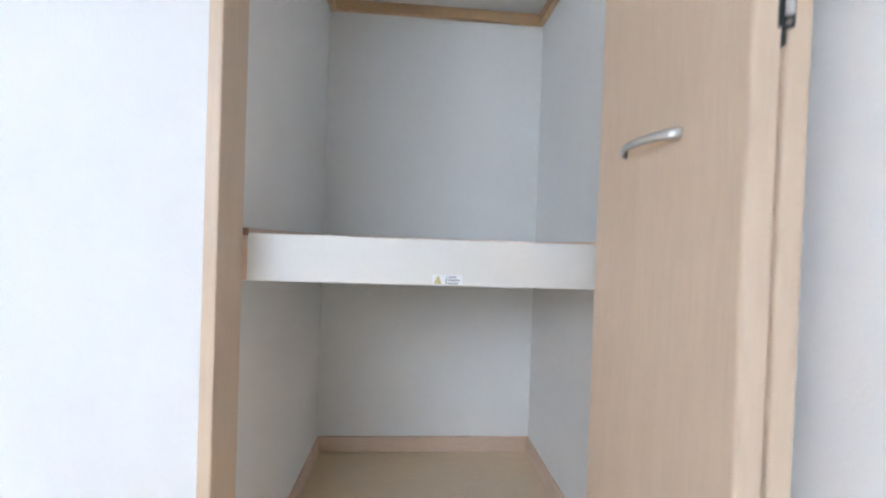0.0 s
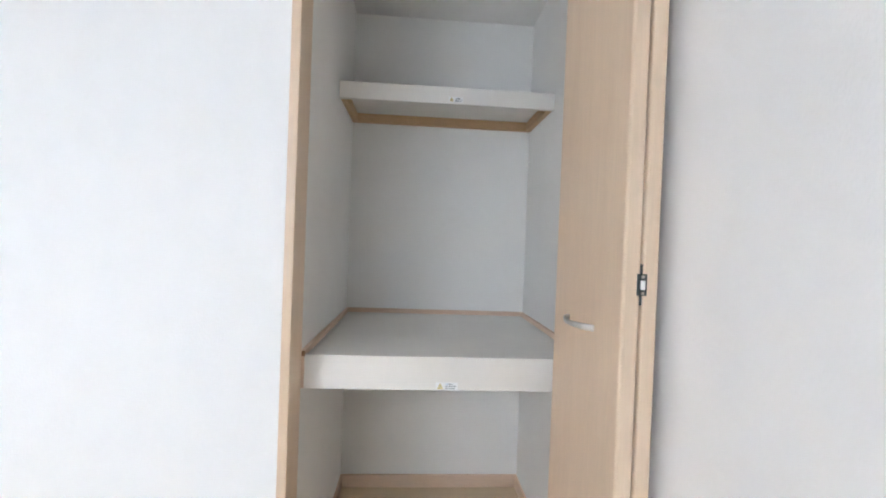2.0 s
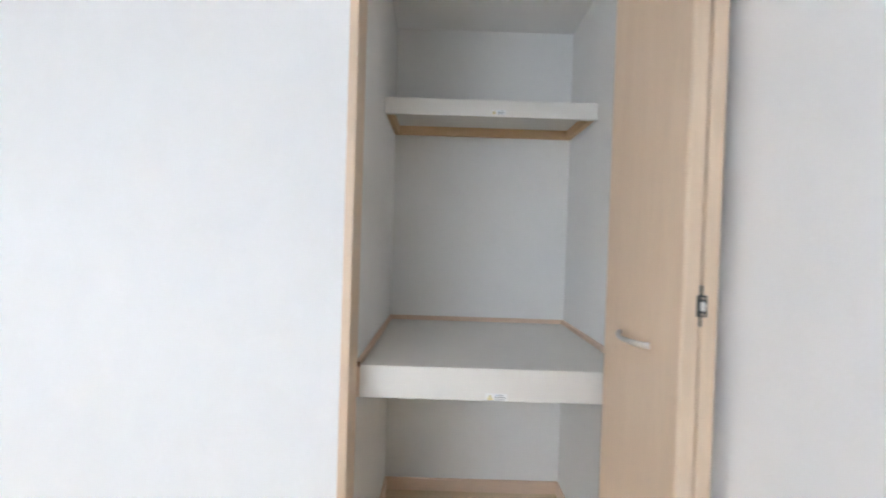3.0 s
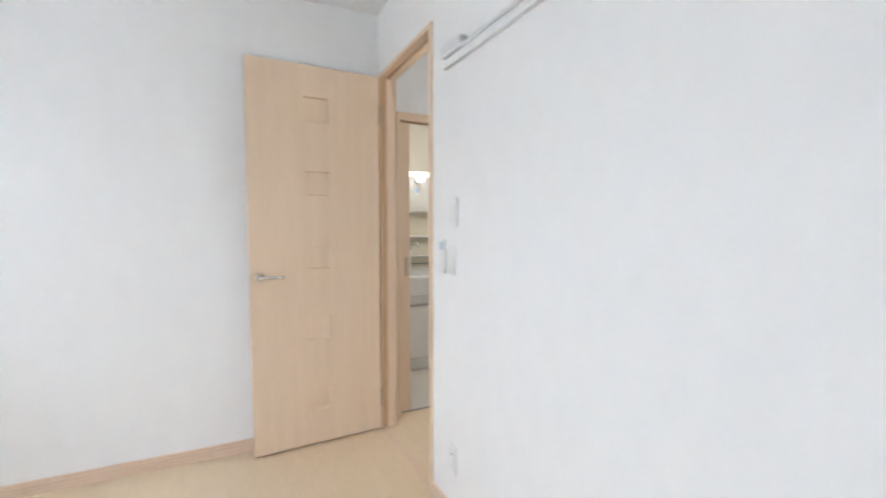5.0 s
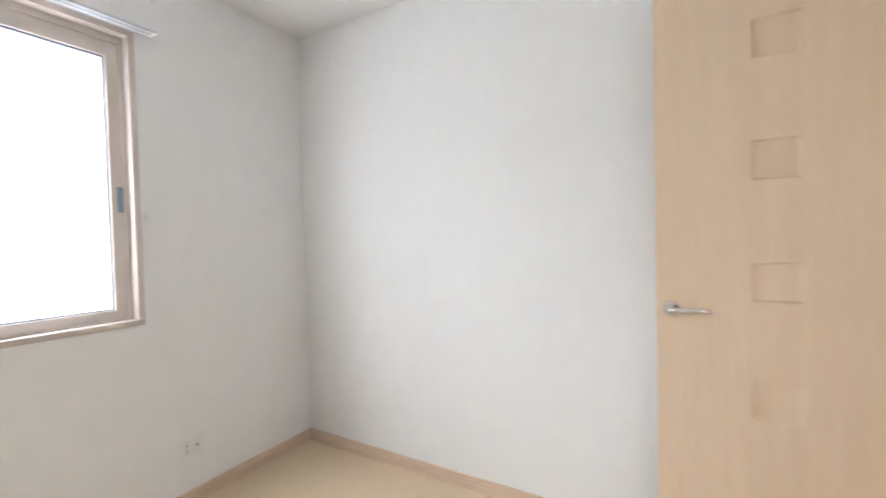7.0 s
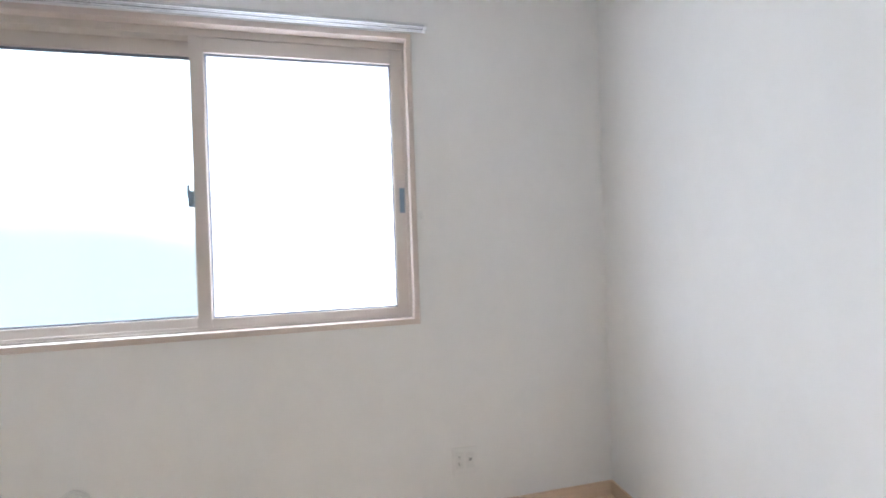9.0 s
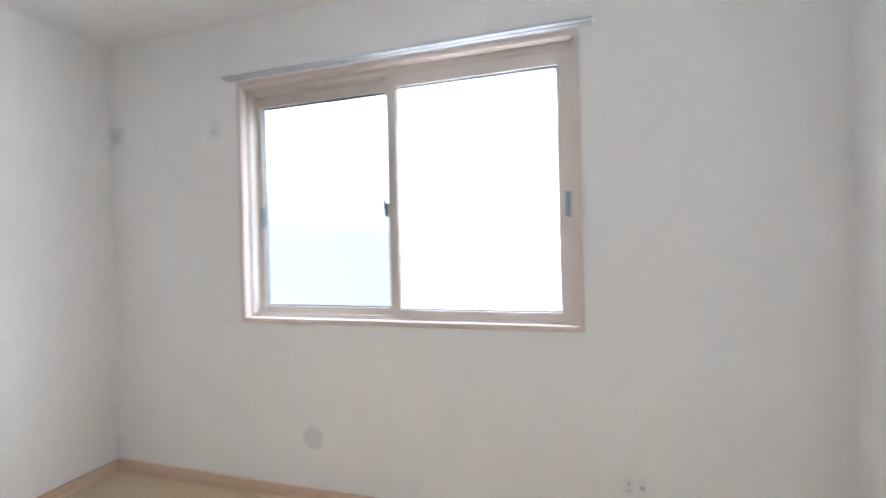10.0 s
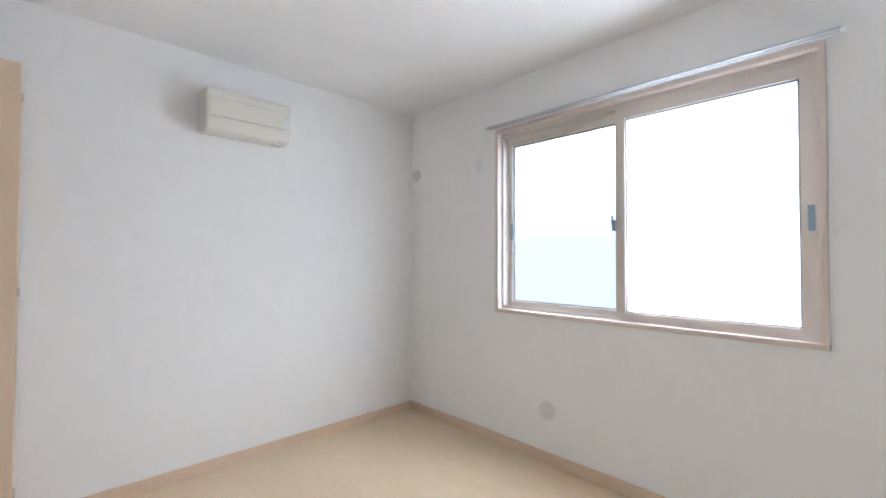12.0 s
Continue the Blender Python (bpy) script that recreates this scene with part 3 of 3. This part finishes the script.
def curtain_rail():
    r = thing("curtain_rail", "white double curtain rail above the window", "curtain rail")
    x0, x1, z = -1.818, -0.060, 2.099
    for y, n in ((YS + 0.066, "front"), (YS + 0.036, "back")):
        t = part("track", B((x0, y - 0.012, z), (x1, y + 0.012, z + 0.012), bevel=0.002), M_TRACK, r)
        # dark strips on the solid track paint the shade of slot and groove
        part("slot", B((x0 + 0.002, y - 0.0022, z - 0.0006), (x1 - 0.002, y + 0.0012, z + 0.001)), M_SHADE, t)
        part("groove_shade", B((x0 + 0.002, y + 0.0115, z + 0.0005), (x1 - 0.002, y + 0.0123, z + 0.0028)), M_SLOT, t)
        for x in (x0, x1):
            part("end_cap", B((x - 0.008, y - 0.0125, z - 0.002), (x + 0.008, y + 0.0125, z + 0.014), bevel=0.003), M_WHITE, t)
    for x in (-1.76, -1.36, -0.94, -0.52, -0.11):
        part("bracket", boxes(((x - 0.010, YS, z + 0.0115), (x + 0.010, YS + 0.077, z + 0.016)), ((x - 0.010, YS, z + 0.0115), (x + 0.010, YS + 0.003, z + 0.034)), bevel=0.001), M_RAIL, r)


window()
curtain_rail()


def distance():
    """A far shell of sky and country on the window's side, from below the horizon to the zenith."""
    bm, r, rows = bmesh.new(), 60.0, []
    for e in range(-30, 91, 10):
        rows.append([bm.verts.new(Vector(OUT) + Vector((r * math.cos(radians(e)) * math.sin(radians(a)), -r * math.cos(radians(e)) * math.cos(radians(a)),
                                                        r * math.sin(radians(e))))) for a in range(-90, 91, 10)])
    for lo, hi in zip(rows, rows[1:]):
        for k in range(len(lo) - 1):
            bm.faces.new((lo[k], lo[k + 1], hi[k + 1], hi[k]))
    bmesh.ops.remove_doubles(bm, verts=bm.verts[:], dist=0.001)
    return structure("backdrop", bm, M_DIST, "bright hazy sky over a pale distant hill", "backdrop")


distance()


# ---- fittings of the window wall ----
def round_cap(x, z, r, label):
    c = thing("cover_plate", label, "cover plate", "round cover plates")
    part("disc", tube(bmesh.new(), (x, YS, z), (x, YS + 0.004, z), r, r * 0.98, 40), M_CAP, c)
    part("rim", tube(bmesh.new(), (x, YS + 0.003, z), (x, YS + 0.007, z), r * 0.86, r * 0.82, 40), M_CAP, c)


def wall_plate(name, label, category, x, z, w, h, y, out, slots=(), mat=None):
    """A wall plate on the wall at y, out is the way into the room; slots: (x, z, w, h, material, proud)."""
    p = thing(name, label, category)
    def slab(x0, x1, z0, z1, d0, d1, bev):
        ys = sorted((y + out * d0, y + out * d1))
        return B((x0, ys[0], z0), (x1, ys[1], z1), bevel=bev)
    part("plate", slab(x - w / 2, x + w / 2, z - h / 2, z + h / 2, 0.0, 0.0045, 0.0015), mat or M_PLATE, p)
    for sx, sz, sw, sh, m, pr, nm in slots:
        part(nm, slab(x + sx - sw / 2, x + sx + sw / 2, z + sz - sh / 2, z + sz + sh / 2, 0.0035, 0.0045 + pr, 0.0006), m, p)
    return p


round_cap(-0.488, 0.311, 0.056, "round pale cover cap low on the wall")
round_cap(0.744, 1.908, 0.048, "round pale sleeve cap high beside the corner")
wall_plate("wall_outlet", "white square outlet plate with a dark aerial socket", "outlet", -1.940, 0.262, 0.112, 0.116, YS, 1,
           ((0.024, 0.004, 0.034, 0.070, M_WHITE, 0.002, "socket"), (0.024, 0.016, 0.003, 0.012, M_INK, 0.0024, "slot"), (0.024, -0.012, 0.003, 0.012, M_INK, 0.0024, "slot"),
            (-0.024, 0.0, 0.034, 0.070, M_WHITE, 0.002, "socket"), (-0.024, 0.004, 0.012, 0.012, M_SHADE, 0.004, "aerial_jack")))
wall_plate("air_conditioner_outlet", "small white outlet plate beside the window", "outlet", 0.062, 1.882, 0.070, 0.116, YS, 1,
           ((0.0, 0.0, 0.034, 0.070, M_WHITE, 0.002, "socket"), (0.0, -0.020, 0.014, 0.004, M_INK, 0.0024, "slot")))
wall_plate("curtain_hook", "small white curtain holdback hook", "hook", -1.786, 1.329, 0.014, 0.040, YS, 1,
           ((0.0, -0.008, 0.008, 0.010, M_WHITE, 0.018, "hook"),))

# ---- closet wall fittings ----
wall_plate("light_switch", "white two-rocker light switch", "switch", -1.648, 1.262, 0.070, 0.116, 0.0, -1,
           ((0.0, 0.018, 0.040, 0.034, M_PLATE, 0.0018, "rocker"), (0.0, -0.018, 0.040, 0.034, M_PLATE, 0.0018, "rocker")))
wall_plate("light_switch", "white two-rocker light switch beside the remote holder", "switch", -1.645, 1.074, 0.070, 0.116, 0.0, -1,
           ((0.0, 0.018, 0.040, 0.034, M_PLATE, 0.0018, "rocker"), (0.0, -0.018, 0.040, 0.034, M_PLATE, 0.0018, "rocker")))
wall_plate("wall_outlet", "white outlet plate low beside the door", "outlet", -1.652, 0.266, 0.070, 0.116, 0.0, -1,
           ((0.0, 0.0, 0.034, 0.070, M_PLATE, 0.002, "socket"), (-0.006, 0.016, 0.003, 0.012, M_INK, 0.0024, "slot"), (0.006, 0.016, 0.003, 0.012, M_INK, 0.0024, "slot")))


def remote_control():
    h = thing("remote_control", "pale remote control in a white wall holder", "remote control")
    x, z = -1.738, 1.080
    part("holder", boxes(((x - 0.028, -0.004, z - 0.065), (x + 0.028, 0.0, z + 0.03)), ((x - 0.028, -0.012, z - 0.067), (x + 0.028, -0.004, z - 0.050)), bevel=0.0015), M_PLATE, h)
    b = part("body", B((x - 0.023, -0.0105, z - 0.048), (x + 0.023, -0.004, z + 0.075), bevel=0.003), M_PLATE, h, "pale remote control body")
    part("screen", B((x - 0.016, -0.0112, z + 0.030), (x + 0.016, -0.0100, z + 0.062)), M_SCREENPALE, b)


def hanging_rail():
    r = thing("hanging_rail", "white metal hanging rail fixed high on the wall", "rail")
    x0, x1, z0 = -1.706, -0.22, 1.822
    part("back_plate", boxes(((x0, -0.014, z0), (x1, 0.0, z0 + 0.034)), ((x0, -0.019, z0), (x1, -0.014, z0 + 0.005)), bevel=0.002), M_RAIL, r, "flat white lower band")
    # grey strip painted as the shade between lower band and bar
    part("gap_shade", B((x0 + 0.004, -0.006, z0 + 0.0345), (x1 - 0.004, -0.0005, z0 + 0.0368)), M_SHADE, r, "grey strip for the shade between band and bar")
    part("bar", tube(bmesh.new(), (x0 + 0.15, -0.012, z0 + 0.0455), (x1, -0.012, z0 + 0.0455), 0.0075, sides=18), M_RAIL, r, "round white bar")
    h = part("holder", B((x0 - 0.002, -0.030, z0 + 0.040), (x0 + 0.160, 0.0, z0 + 0.078), bevel=0.005), M_RAIL, r, "white moulded bar holder")
    part("collar", tube(bmesh.new(), (x0 + 0.155, -0.012, z0 + 0.050), (x0 + 0.176, -0.012, z0 + 0.048), 0.017, 0.012), M_TRACK, h)
    for k in range(9):
        part("rib", B((x0 + 0.012 + 0.016 * k, -0.024, z0 + 0.0342), (x0 + 0.019 + 0.016 * k, -0.001, z0 + 0.0402)), M_RAIL, h)


remote_control()
hanging_rail()


# ---- air conditioner ----
def air_conditioner():
    a = thing("air_conditioner", "ivory wall-mounted air conditioner, switched off", "air conditioner")
    y0, y1, z0, z1, xf = -1.515, -1.045, 1.932, 2.179, 0.628
    bm = bmesh.new()
    prof = [(XE, z0 + 0.012), (xf + 0.045, z0), (xf + 0.012, z0 + 0.014), (xf, z0 + 0.060), (xf, z1 - 0.020), (xf + 0.018, z1), (XE, z1)]
    ra = [bm.verts.new((x, y0, z)) for x, z in prof]
    rb = [bm.verts.new((x, y1, z)) for x, z in prof]
    n = len(prof)
    for k in range(n):
        bm.faces.new((ra[k], ra[(k + 1) % n], rb[(k + 1) % n], rb[k]))
    bm.faces.new(ra[::-1])
    bm.faces.new(rb)
    bmesh.ops.recalc_face_normals(bm, faces=bm.faces[:])
    bmesh.ops.bevel(bm, geom=bm.edges[:], offset=0.005, segments=2, affect="EDGES")
    part("body", bm, M_AC, a)
    part("front_panel", B((xf - 0.005, y0 + 0.040, 2.0180), (xf + 0.002, y1 - 0.012, 2.1180), bevel=0.002), M_AC, a)
    part("seam", boxes(((xf - 0.0012, y0 + 0.038, 2.1180), (xf + 0.002, y1 - 0.010, 2.1196)), ((xf - 0.0012, y0 + 0.038, 2.0160), (xf + 0.002, y1 - 0.010, 2.0180))), M_SLOT, a, "dark panel seam")
    part("louvre", B((xf - 0.0006, y0 + 0.018, 1.9960), (xf + 0.012, y1 - 0.018, 2.0100), bevel=0.002), M_AC, a)
    part("display", B((xf - 0.003, y0 + 0.006, 2.0200), (xf + 0.002, y0 + 0.036, 2.0900), bevel=0.001), M_COOL, a, "pale display strip")
    part("mark", B((xf - 0.0036, y0 + 0.010, 2.0830), (xf - 0.002, y0 + 0.032, 2.0855)), M_INK, a, "small dark display mark")
    part("drain_elbow", B((xf + 0.03, y0 + 0.055, z0 - 0.010), (xf + 0.06, y0 + 0.095, z0 + 0.006), bevel=0.003), M_AC, a)


air_conditioner()


# ---- hall opening and washroom ----
def washroom_door():
    f = thing("washroom_frame", "pale maple frame of the washroom opening", "door frame", kind="structure")
    p = 0.010
    part("jamb", B((HX - 0.028, OY0 - 0.024, 0), (HX + p, OY0, OZ), bevel=0.002), M_WOOD, f)
    part("jamb", B((HX - 0.07 - p, OY1, 0), (HX + p, OY1 + 0.024, OZ), bevel=0.002), M_WOOD, f)
    part("head", B((HX - 0.07 - p, OY0 - 0.024, OZ), (HX + p, OY1 + 0.024, OZ + 0.045), bevel=0.002), M_WOODH, f)
    part("head_track", B((HX - 0.046, OY0, OZ - 0.004), (HX - 0.036, OY1, OZ)), M_ENDGRAIN, f)
    part("floor_strip", B((HX - 0.030, OY0, -0.005), (HX - 0.020, OY1, 0.004)), M_CAULK, f)
    d = thing("sliding_door", "pale maple sliding door pushed into its pocket", "door")
    x0, x1 = HX - 0.060, HX - 0.033
    part("leaf", B((x0, -0.50, 0.002), (x1, 0.229, OZ - 0.006), bevel=0.002), M_WOOD, d)
    part("finger_pull", B((x1 - 0.002, 0.192, 0.885), (x1 + 0.0025, 0.212, 1.005), bevel=0.001), M_HINGE, d, "bronze-grey finger pull")


def vanity():
    v = thing("washbasin_unit", "white washbasin unit with mirror, shelves and lamp", "washbasin")
    xf, y0, y1 = -3.36, 0.36, 1.11
    part("cabinet", B((VX, y0, 0.10), (xf - 0.02, y1, 0.55), bevel=0.002), M_VANITY, v)
    part("plinth", B((VX, y0, 0.0), (xf - 0.03, y1, 0.096)), M_VANITY, v)
    part("plinth_joint", B((xf - 0.031, y0, 0.094), (xf - 0.024, y1, 0.101)), M_CAULK, v)
    m = (y0 + y1) / 2
    for a, b in ((y0 + 0.003, m - 0.002), (m + 0.002, y1 - 0.003)):
        part("cabinet_door", boxes(((xf - 0.02, a, 0.105), (xf, b, 0.535)), ((xf - 0.001, a + 0.03, 0.135), (xf + 0.003, b - 0.03, 0.505)), bevel=0.002), M_VANITY, v)
    part("door_gap", B((xf - 0.018, y0, 0.5365), (xf - 0.003, y1, 0.5505)), M_VANITY, v)
    part("door_shadow_line", B((xf - 0.012, y0, 0.541), (xf + 0.0005, y1, 0.5455)), M_CAULK, v)
    bm = bmesh.new()
    box(bm, (VX, y0, 0.551), (xf + 0.015, y1, 0.640), 0.02, 3)
    box(bm, (xf - 0.055, y0, 0.63), (xf + 0.03, y1, 0.790), 0.018, 3)
    box(bm, (VX, y0, 0.63), (VX + 0.16, y1, 0.800), 0.012, 3)
    box(bm, (VX + 0.1, y0, 0.63), (xf - 0.03, y0 + 0.05, 0.790), 0.012, 3)
    box(bm, (VX + 0.1, y1 - 0.05, 0.63), (xf - 0.03, y1, 0.790), 0.012, 3)
    part("basin", bm, M_CERAMIC, v, "white ceramic basin")
    part("backsplash", B((VX, y0, 0.80), (VX + 0.05, y1, 1.34), bevel=0.004), M_CREAMPANEL, v, "cream splash panel")
    for z in (0.90, 1.085):
        part("ledge", B((VX + 0.05, y0, z), (VX + 0.105, y1, z + 0.018), bevel=0.003), M_VANITY, v)
    part("cabinet_joint", B((VX + 0.045, y0, 0.836), (VX + 0.056, y1, 0.842)), M_SLOT, v)
    part("lamp_box", B((VX, y0, 1.34), (VX + 0.10, y1, 1.69), bevel=0.004), M_VANITY, v)
    part("mirror_bottom_shelf", B((VX, y0, 1.325), (VX + 0.115, y1, 1.372), bevel=0.003), M_VANITY, v)
    part("mirror_door", B((VX + 0.10, y0 + 0.20, 1.374), (VX + 0.103, y1 - 0.004, 1.636), bevel=0.001), M_VANITY, v)
    part("side_cabinet", B((VX + 0.05, y0, 1.15), (VX + 0.11, y0 + 0.20, 1.325), bevel=0.004), M_VANITY, v)
    part("lamp_cover", B((VX + 0.10, y0 + 0.01, 1.640), (VX + 0.14, y1 - 0.01, 1.690), bevel=0.006), M_COVER, v, "bright lamp cover")
    bm = bmesh.new()
    bmesh.ops.create_uvsphere(bm, u_segments=28, v_segments=16, radius=0.034, matrix=Matrix.Translation((VX + 0.19, 0.752, 1.606)) @ Matrix.Diagonal((0.5, 1.0, 0.55, 1)))
    for f in bm.faces:
        f.smooth = True
    part("bulb", bm, M_LAMP, v, "lit white oval lamp")
    part("lamp_holder", B((VX + 0.103, 0.728, 1.590), (VX + 0.175, 0.776, 1.622), bevel=0.006), M_VANITY, v)
    t = part("tap", tube(bmesh.new(), (VX + 0.12, 0.665, 0.80), (VX + 0.12, 0.665, 0.99), 0.018), M_STEEL, v, "chrome mixer tap")
    part("spout", sweep(bmesh.new(), [(VX + 0.11, 0.665, 0.97), (VX + 0.19, 0.668, 1.03), (VX + 0.27, 0.672, 1.04), (VX + 0.31, 0.675, 1.01)], [0.016, 0.015, 0.014, 0.013]), M_STEEL, t)
    part("label", B((VX + 0.1031, 0.725, 1.495), (VX + 0.1036, 0.770, 1.540)), M_BLUEINK, v)


def washroom_lamp(x, y, z):
    l = thing("ceiling_light", "lit round white ceiling lamp in the washroom", "ceiling lamp")
    part("base", tube(bmesh.new(), (x, y, z - 0.02), (x, y, z), 0.155, 0.16, 40), M_WHITE, l)
    bm = bmesh.new()
    bmesh.ops.create_uvsphere(bm, u_segments=32, v_segments=16, radius=0.145, matrix=Matrix.Translation((x, y, z - 0.02)) @ Matrix.Diagonal((1, 1, 0.45, 1)))
    bmesh.ops.delete(bm, geom=[v for v in bm.verts if v.co.z > z - 0.018], context="VERTS")
    for f in bm.faces:
        f.smooth = True
    part("dome", bm, M_DOME, l, "glowing white dome")


washroom_door()
vanity()
washroom_lamp(-2.97, 0.66, 2.3)
